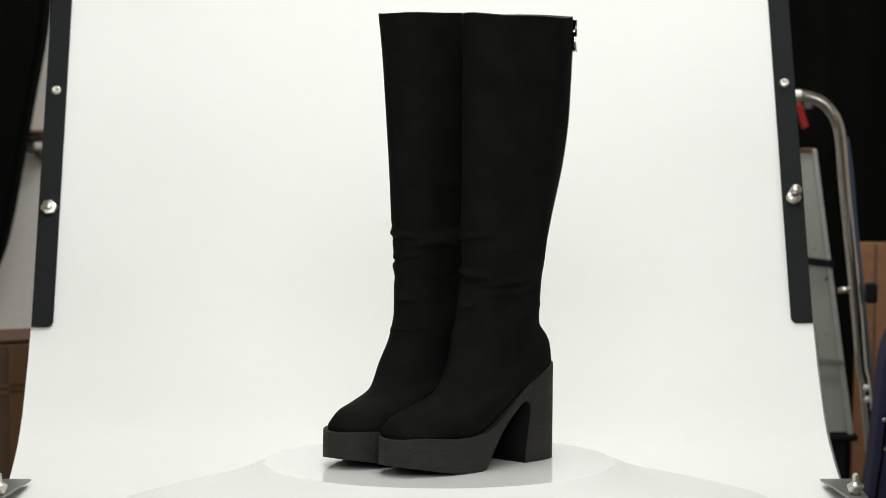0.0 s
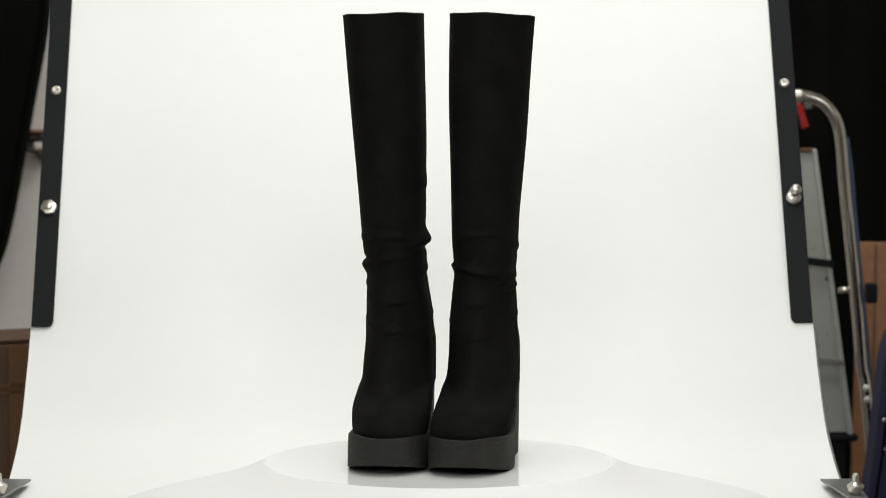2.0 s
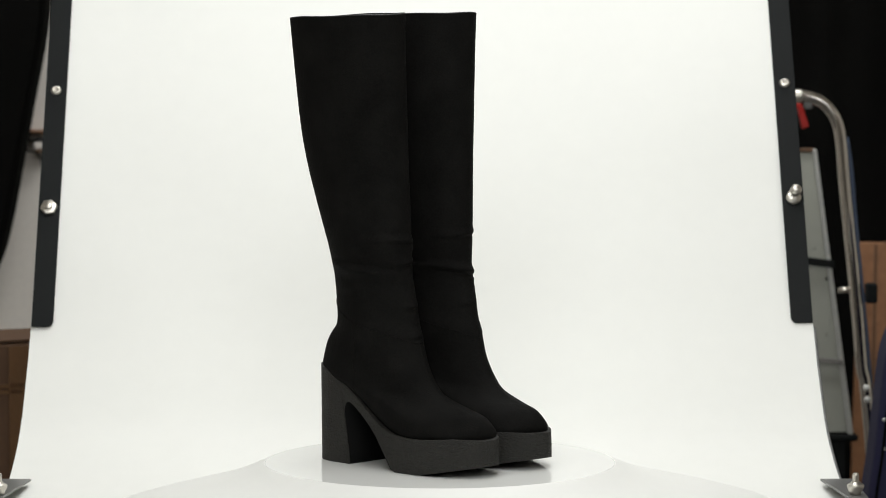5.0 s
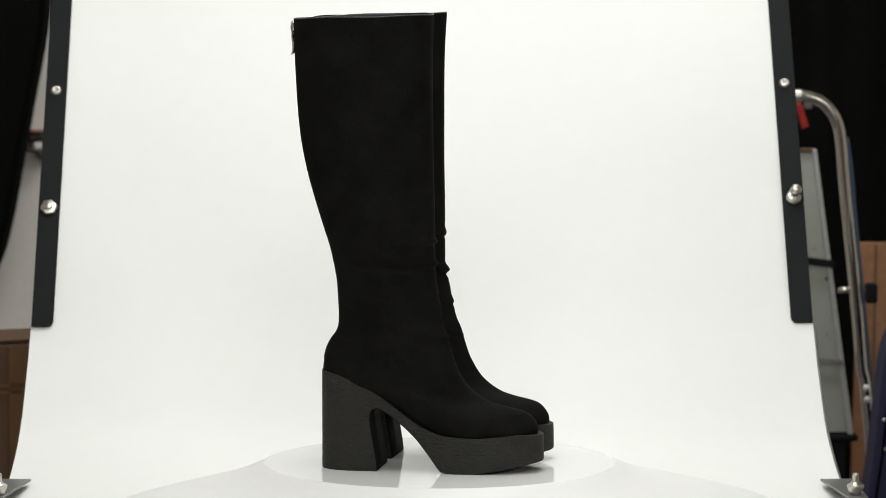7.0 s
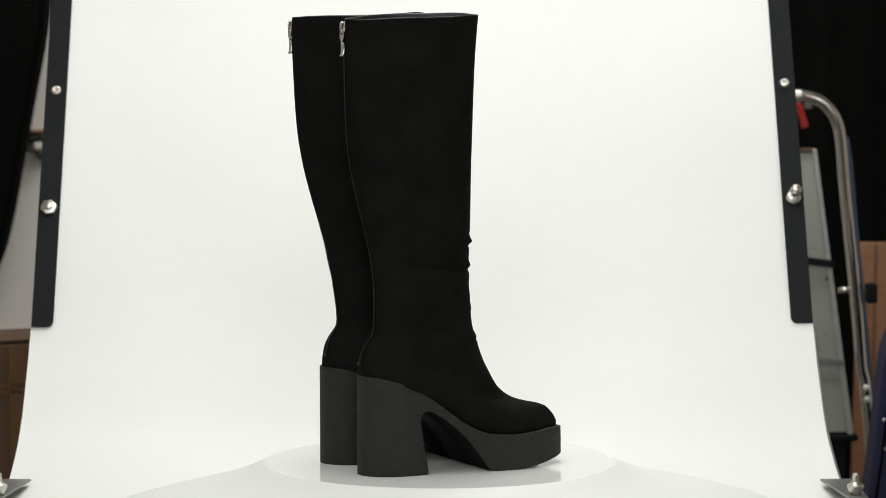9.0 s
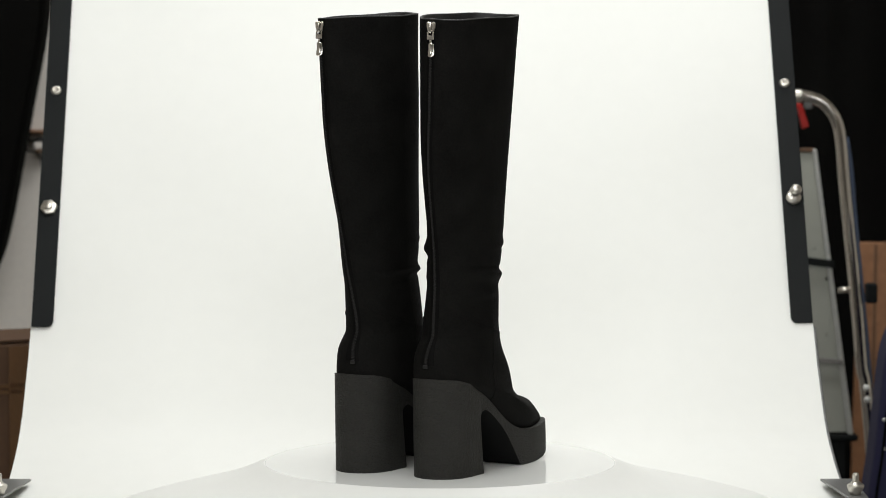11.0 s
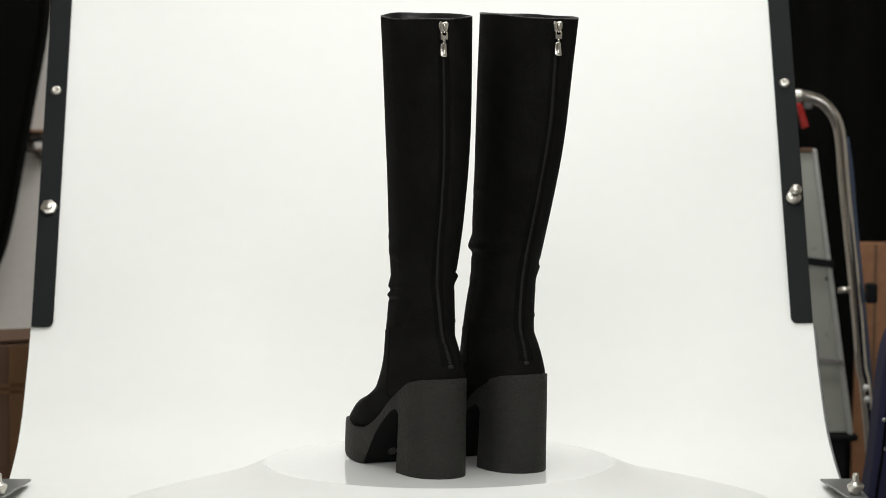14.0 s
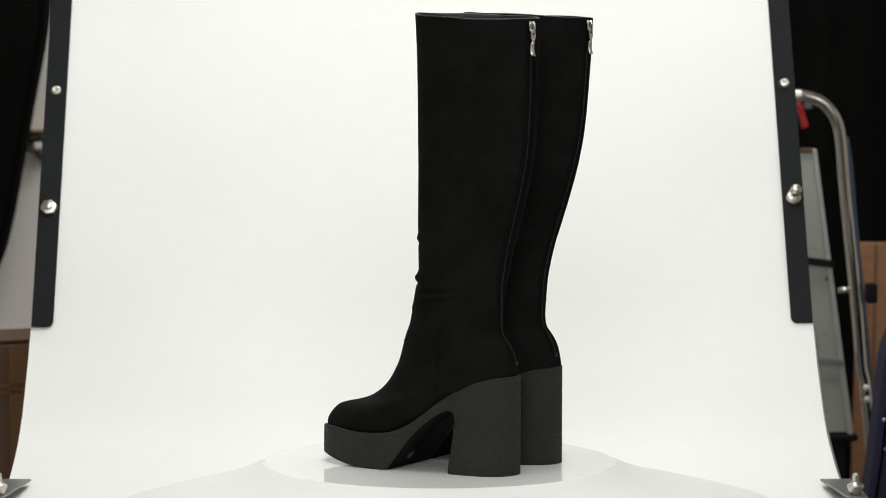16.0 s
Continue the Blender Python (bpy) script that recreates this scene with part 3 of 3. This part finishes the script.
FOLDS_B = [(0.2085, -0.006, 0.0034, 0.0042, FRONT - 0.2, 1.7), (0.198, 0.003, 0.0026, 0.0040, EASTSIDE - 0.3, 1.1), (0.247, 0.003, 0.0016, 0.0038, FRONT, 1.4),
           (0.1885, 0.003, 0.0026, 0.0034, EASTSIDE - 0.2, 0.9), (0.2100, 0.003, 0.0032, -0.0042, WESTSIDE - 0.1, 1.0), (0.232, -0.004, 0.0012, 0.0048, EASTSIDE, 1.0),
           (0.172, 0.003, 0.0012, 0.0036, FRONT, 0.7)]
SHAPE_A = Shape((0.0, 0.07, 0.12, 0.16, 0.20, 0.26, 0.487), (0.0, 0.0003, 0.0004, -0.0008, -0.0042, -0.0080, -0.0212), -0.04, (2.3, 1.85), -0.03, 0.0, -1, 0.0026, 0.003, 0.6, 0.0012, 0.0016, (0.066, 0.114), 0.85)
SHAPE_B = Shape((0.0, 0.06, 0.15, 0.26, 0.40, 0.487), (0.0, 0.0, -0.0014, -0.0013, 0.0008, 0.0032), 0.015, (1.98, 1.46), 0.075, 0.0058, 1, 0.0024, 0.0020, 0.3, 0.0, 0.0, (0.082, 0.112), 0.0)
POSE_A = pose(-0.0502, 0.1185, 0.0, 0, 0, 0)
POSE_B = pose(0.0465, 0.1168, 0.0, 0, 0, -2.0)
BOOT_A = build_boot(POSE_A, SHAPE_A, FOLDS_A, (0.0020, 0.0036, 0.0046, 0.0053, 0.0058, 0.0063, 0.0050, 0.0056, 0.0058), "tall black suede platform boot with a back zip, leaning outward")
BOOT_B = build_boot(POSE_B, SHAPE_B, FOLDS_B, (-0.0012, 0.0010, 0.0026, 0.0062, 0.0083, 0.0083, 0.0085, 0.0088, 0.0090), "tall black suede platform boot with a back zip, standing upright")


def build_stud(boot):
    """A small round stud under the waist of the sole."""
    bm = bmesh.new()
    lathe(bm, [(0.005, 0), (0.005, 0.0006), (0.0042, 0.0011), (0.0038, 0.0008), (0.0005, 0.0008)], count=20)
    stud = part("sole_stud", bm, STUD, boot, "small round metal stud under the waist")
    stud.matrix_local = Matrix.Translation((0.012, -0.1227, 0.0140)) @ Vector((0, 0.81, -0.58)).to_track_quat("Z", "Y").to_matrix().to_4x4()


build_stud(BOOT_B)

# ---------------------------------------------------------------- room behind and around
def room_box(name, lo, hi, mat, label, category):
    bm = bmesh.new()
    box(bm, lo, hi)
    return tagged(part(name, bm, mat, smooth=False), label, category, kind="structure")


room_box("floor", (-3.2, -5.6, -0.98), (3.2, 3.2, -0.88), FLOOR_MAT, "plain grey studio floor", "floor")
room_box("wall_north", (-3.2, 3.0, -0.88), (3.2, 3.15, 2.3), PLASTER, "beige plastered studio wall", "wall")
room_box("wall_south", (-3.2, -5.6, -0.88), (3.2, -5.45, 2.3), PLASTER, "beige plastered studio wall", "wall")
room_box("wall_west", (-3.2, -5.45, -0.88), (-3.05, 3.0, 2.3), PLASTER, "beige plastered studio wall", "wall")
room_box("wall_east", (3.05, -5.45, -0.88), (3.2, 3.0, 2.3), PLASTER, "beige plastered studio wall", "wall")
room_box("ceiling", (-3.2, -5.6, 2.3), (3.2, 3.15, 2.4), PLASTER, "plain studio ceiling", "ceiling")


def build_table():
    """The low stand under the sweep."""
    t = thing("photo_table", "dark metal stand carrying the white sheet", "table", Matrix.Translation((-0.025, -0.28, -0.85)))
    bm = bmesh.new()
    box(bm, (-0.49, -0.74, 0.700), (0.49, 0.60, 0.7285))
    bevel(part("tabletop", bm, BLACK_METAL, t, smooth=False), 0.003)
    for x in (-0.45, 0.45):
        for y in (-0.70, 0.56):
            bm = bmesh.new()
            box(bm, (x - 0.02, y - 0.02, -0.03), (x + 0.02, y + 0.02, 0.6995))
            bevel(part("leg", bm, BLACK_METAL, t, smooth=False), 0.003)


build_table()


def build_black_softbox():
    """The black side of a light box hanging beside the sweep, its edge curving away."""
    b = thing("softbox_housing", "black fabric side of a studio light box", "light box", Matrix.Translation((0, 2.70, -0.0272)))
    edge = smooth_path([(-0.732, 0.79), (-0.748, 0.606), (-0.764, 0.454), (-0.789, 0.324), (-0.812, 0.204), (-0.836, 0.084), (-0.859, 0.007), (-0.888, -0.039), (-0.932, -0.070), (-1.07, -0.079)], 5)
    bm = bmesh.new()
    slab(bm, [(p[0], p[1]) for p in edge] + [(-1.34, -0.079), (-1.34, 0.79)], 0.12)
    bevel(part("fabric_side", bm, BLACK_CLOTH, b, smooth=False), 0.02, 4)
    bm = bmesh.new()
    tube(bm, [(p[0], -0.004, p[1]) for p in edge], 0.004, 8)
    part("piping", bm, BLACK_CLOTH, b)
    bm = bmesh.new()
    tube(bm, [(-1.12, 0.06, -0.06), (-1.12, 0.06, -0.8528)], 0.014, 12)
    part("stand_pole", bm, BLACK_METAL, b)


build_black_softbox()


def build_carton():
    """A brown carton with a taped, slightly lifted top flap, on a low stack."""
    m = pose(-0.775, 1.50, -0.8632, 0, 0, 24)
    c = thing("carton", "brown cardboard carton with a slightly lifted top flap", "carton", m)
    bm = bmesh.new()
    box(bm, (-0.24, -0.19, -0.0168), (0.19, -0.04, 0.842))
    bevel(part("body", bm, CARDBOARD, c, smooth=False), 0.004)
    for side, lift in ((-1, 7), (1, 3)):
        bm = bmesh.new()
        box(bm, (-0.24, 0, 0), (0.19, 0.072, 0.004))
        f = bevel(part("flap", bm, CARDBOARD, c, smooth=False), 0.0012)
        f.matrix_local = pose(0, -0.19, 0.844, lift, 0, 0) if side < 0 else pose(-0.05, -0.04, 0.844, -lift, 0, 180)
    bm = bmesh.new()
    box(bm, (0.05, -0.1925, 0.60), (0.10, -0.1905, 0.838))
    part("tape_strip", bm, TAPE, c, smooth=False)
    for z, w in ((0.775, 0.07), (0.766, 0.05)):
        bm = bmesh.new()
        box(bm, (0.02, -0.1925, z), (0.02 + w, -0.1905, z + 0.006))
        part("print_bar", bm, TAPE, c, "dark printed bar", smooth=False)


build_carton()


def build_wall_box():
    """A small white switch box with a brown rail over it and dark cable, on the back wall."""
    w = thing("cable_box", "small white cable box under a brown rail on the wall", "cable box", Matrix.Translation((-0.815, 2.985, 0.1849)))
    for z0, z1, mat, label in ((0.040, 0.0445, WOOD, "thin brown rail"), (0.0235, 0.0262, BLACK_METAL, "thin dark rail")):
        bm = bmesh.new()
        box(bm, (-0.05, -0.03, z0), (0.06, 0.015, z1))
        bevel(part("rail", bm, mat, w, label, smooth=False), 0.001)
    bm = bmesh.new()
    box(bm, (0.0, -0.03, 0.006), (0.03, 0.015, 0.021))
    bevel(part("housing", bm, PLASTER, w, smooth=False), 0.004)
    bm = bmesh.new()
    tube(bm, smooth_path([(-0.03, -0.02, 0.024), (-0.014, -0.026, 0.016), (-0.012, -0.026, 0.004), (0.004, -0.032, 0.001), (0.014, -0.026, -0.012), (0.016, -0.02, -0.03)], 5), 0.002, 8)
    part("cable", bm, BLACK_METAL, w)
    bm = bmesh.new()
    box(bm, (0.004, -0.032, 0.0), (0.022, 0.015, 0.0055))
    bevel(part("bracket", bm, CARDBOARD, w, smooth=False), 0.0015)


build_wall_box()


def build_drape():
    bm = bmesh.new()
    cols = []
    for k in range(121):
        x = 0.40 + 1.9 * k / 120
        y = 2.76 + 0.018 * math.sin(x * 31) + 0.01 * math.sin(x * 57 + 1)
        cols.append([bm.verts.new((x, y + 0.004 * math.sin(z * 3 + x * 9), z)) for z in np.linspace(-0.88, 1.4, 12)])
    for a, b in zip(cols, cols[1:]):
        for i in range(11):
            bm.faces.new((a[i], b[i], b[i + 1], a[i + 1]))
    ob = part("curtain", bm, BLACK_CLOTH)
    mod = ob.modifiers.new("thick", "SOLIDIFY")
    mod.thickness = 0.003
    tagged(ob, "heavy black cloth curtain hung in soft folds", "curtain")


build_drape()


def build_plank():
    """A tall brown veneered board, leaning on the curtain."""
    b = thing("wooden_board", "tall brown veneered board standing before the curtain", "board", pose(0.0, 2.42, -0.0244, 0, 0, 0))
    bm = bmesh.new()
    slab(bm, [(0.752, -0.8556), (1.05, -0.8556), (1.05, 0.068), (0.773, 0.071)], 0.02)
    bevel(part("panel", bm, WOOD, b, smooth=False), 0.002)
    bm = bmesh.new()
    slab(bm, [(0.792, -0.8556), (0.797, -0.8556), (0.806, 0.068), (0.801, 0.068)], -0.002)
    part("groove_strip", bm, CARDBOARD, b, smooth=False)
    bm = bmesh.new()
    slab(bm, [(0.826, -0.8556), (0.829, -0.8556), (0.838, 0.068), (0.835, 0.068)], -0.002)
    part("groove_strip", bm, CARDBOARD, b, smooth=False)


build_plank()


def build_ladder():
    """A folded step ladder: chrome hoop, grey-green treads seen edge on in a tapering frame, blue side strap."""
    lad = thing("step_ladder", "folded chrome step ladder with grey-green treads and blue strap", "ladder", Matrix.Translation((0, 1.726, -0.8674)))
    up = 0.85
    hoop = smooth_path([(0.36, 0, 0.335), (0.43, 0, 0.352), (0.50, 0, 0.357), (0.578, 0, 0.3575), (0.604, 0, 0.354), (0.626, 0, 0.342), (0.643, 0, 0.318), (0.6505, 0, 0.284),
                        (0.6575, 0, 0.211), (0.6675, 0, 0.119), (0.6805, 0, -0.001), (0.688, 0, -0.084), (0.698, 0, -0.149), (0.728, 0, -0.5), (0.752, 0, -0.852)], 6)
    bm = bmesh.new()
    tube(bm, [(p[0], p[1], p[2] + up) for p in hoop], 0.0097, 20)
    part("hoop", bm, CHROME, lad, "bent chrome tube")
    strap = smooth_path([(0.662, 0.03, 0.288), (0.6700, 0.03, 0.236), (0.6785, 0.03, 0.143), (0.6945, 0.03, -0.006), (0.706, 0.03, -0.127), (0.737, 0.03, -0.5), (0.762, 0.03, -0.857)], 6)
    bm = bmesh.new()
    tube(bm, [(p[0], p[1], p[2] + up) for p in strap], 0.0052, 10)
    part("blue_bar", bm, BLUE, lad, "narrow blue bar along the tube")
    bm = bmesh.new()
    tube(bm, [(0.574, 0.0, 0.3576 + up), (0.5765, 0.0, 0.3576 + up), (0.584, 0.0, 0.3572 + up), (0.5855, 0.0, 0.3571 + up)], 0.0112, 20)
    bevel(part("sleeve", bm, STEEL, lad, "bright steel sleeve round the tube"), 0.001)
    bm = bmesh.new()
    box(bm, (0.590, -0.004, 0.336 + up), (0.604, 0.010, 0.347 + up))
    bevel(part("pivot_block", bm, GREY_METAL, lad, "small grey pivot block", smooth=False), 0.003)
    bm = bmesh.new()
    slab(bm, [(0.584, 0.344 + up), (0.594, 0.342 + up), (0.606, 0.305 + up), (0.594, 0.301 + up)], 0.012, Matrix.Translation((0, 0.06, 0)))
    bevel(part("red_latch", bm, RED, lad, "red plastic latch", smooth=False), 0.002)
    bm = bmesh.new()
    tube(bm, [(0.648, 0.0, 0.041 + up), (0.670, 0.0, 0.043 + up)], 0.0048, 10)
    part("cross_pin", bm, STEEL, lad, "bright steel cross pin")
    bm = bmesh.new()
    box(bm, (0.694, -0.006, 0.020 + up), (0.712, 0.02, 0.052 + up))
    bevel(part("clip", bm, BLACK_METAL, lad, "black plastic clip", smooth=False), 0.003)
    # two white dots on the tube, modelled in place of bright highlights
    for z in (-0.117, -0.136):
        bm = bmesh.new()
        lathe(bm, [(0.0052, 0.0), (0.0052, 0.003), (0.003, 0.0055), (0.0005, 0.006)], Matrix.Translation((0.694 + (-0.117 - z) * 0.1, -0.0115, z + up)) @ pose(0, 0, 0, 90, 0, 0), 14)
        part("highlight_dot", bm, SHEET, lad, "small white dot painted in as a highlight")
    return lad


build_ladder()


def build_mirror():
    """A grey-green glass panel in a pale frame, narrower at its top, with dark cross straps."""
    g = thing("framed_panel", "grey-green panel in a pale frame with dark straps", "panel", Matrix.Translation((0, 2.026, -0.0204)))
    bm = bmesh.new()
    slab(bm, [(0.52, 0.254), (0.639, 0.254), (0.7045, -0.230), (0.52, -0.230)], 0.01)
    part("glass", bm, GLASS_GREY, g, smooth=False)
    bm = bmesh.new()
    slab(bm, [(0.6385, 0.259), (0.646, 0.259), (0.714, -0.234), (0.704, -0.234)], 0.02, Matrix.Translation((0, -0.006, 0)))
    bevel(part("frame_side", bm, PALE_TRIM, g, smooth=False), 0.002)
    bm = bmesh.new()
    slab(bm, [(0.52, 0.2605), (0.641, 0.2605), (0.642, 0.2545), (0.52, 0.2545)], 0.02, Matrix.Translation((0, -0.004, 0)))
    part("frame_top", bm, CARDBOARD, g, smooth=False)
    bm = bmesh.new()
    slab(bm, [(0.52, -0.2305), (0.722, -0.2345), (0.722, -0.245), (0.52, -0.245)], 0.03, Matrix.Translation((0, -0.01, 0)))
    bevel(part("frame_foot", bm, BLACK_METAL, g, smooth=False), 0.003)
    for z, h, x in ((0.070, 0.013, 0.678), (-0.102, 0.007, 0.694)):
        bm = bmesh.new()
        slab(bm, [(0.52, z + 0.016), (0.62, z + 0.005), (x, z - 0.002), (x, z - 0.002 - h), (0.62, z + 0.005 - h), (0.52, z + 0.016 - h)], 0.004, Matrix.Translation((0, -0.010, 0)))
        part("strap", bm, BLACK_METAL if z > 0 else FLOOR_MAT, g, "dark cross strap", smooth=False)
    bm = bmesh.new()
    lathe(bm, [(0.003, 0), (0.003, 0.0015), (0.002, 0.002)], Matrix.Translation((0.666, 0.0, 0.036)) @ pose(0, 0, 0, 90, 0, 0), 12)
    part("screw", bm, BLACK_METAL, g, "small dark screw head")
    bm = bmesh.new()
    box(bm, (0.53, -0.004, -0.8596), (0.70, 0.03, -0.246))
    part("stand", bm, BLACK_METAL, g, smooth=False)


build_mirror()


def build_bag():
    """A dark navy cloth bag standing on the floor."""
    b = thing("garment_bag", "dark navy fabric garment bag hanging upright", "bag", Matrix.Translation((0.008, 1.40, -0.0141)))
    edge = smooth_path([(0.735, 0.10), (0.700, 0.035), (0.676, -0.025), (0.667, -0.095), (0.658, -0.183), (0.646, -0.288), (0.640, -0.5), (0.65, -0.8659)], 5)
    bm = bmesh.new()
    slab(bm, [(p[0], p[1]) for p in edge] + [(1.0, -0.8659), (1.0, 0.12), (0.85, 0.16)], 0.10)
    bevel(part("body", bm, NAVY, b, smooth=False), 0.012, 3)
    bm = bmesh.new()
    tube(bm, [(p[0] + 0.012, -0.002, p[1]) for p in edge], 0.0022, 8)
    part("piping", bm, BLACK_CLOTH, b)
    for z in (-0.13, -0.175):
        bm = bmesh.new()
        lathe(bm, [(0.003, 0), (0.003, 0.002), (0.001, 0.003)], Matrix.Translation((0.672, 0.0, z)) @ pose(0, 0, 0, 90, 0, 0), 12)
        part("snap_button", bm, PALE_TRIM, b, "small pale snap button")


build_bag()


# ---------------------------------------------------------------- movement
TURN_RATE, FACING_AT = 17.7, 2.4


def turn_at(t):
    return Matrix.Rotation(radians(TURN_RATE * (t - FACING_AT)), 4, "Z")


def motions():
    times = [0.5 * k for k in range(33)]
    for ob, home in ((TURNTABLE, Matrix.Identity(4)), (BOOT_A, POSE_A), (BOOT_B, POSE_B)):
        walk(ob, [(t, turn_at(t) @ home) for t in times])


motions()
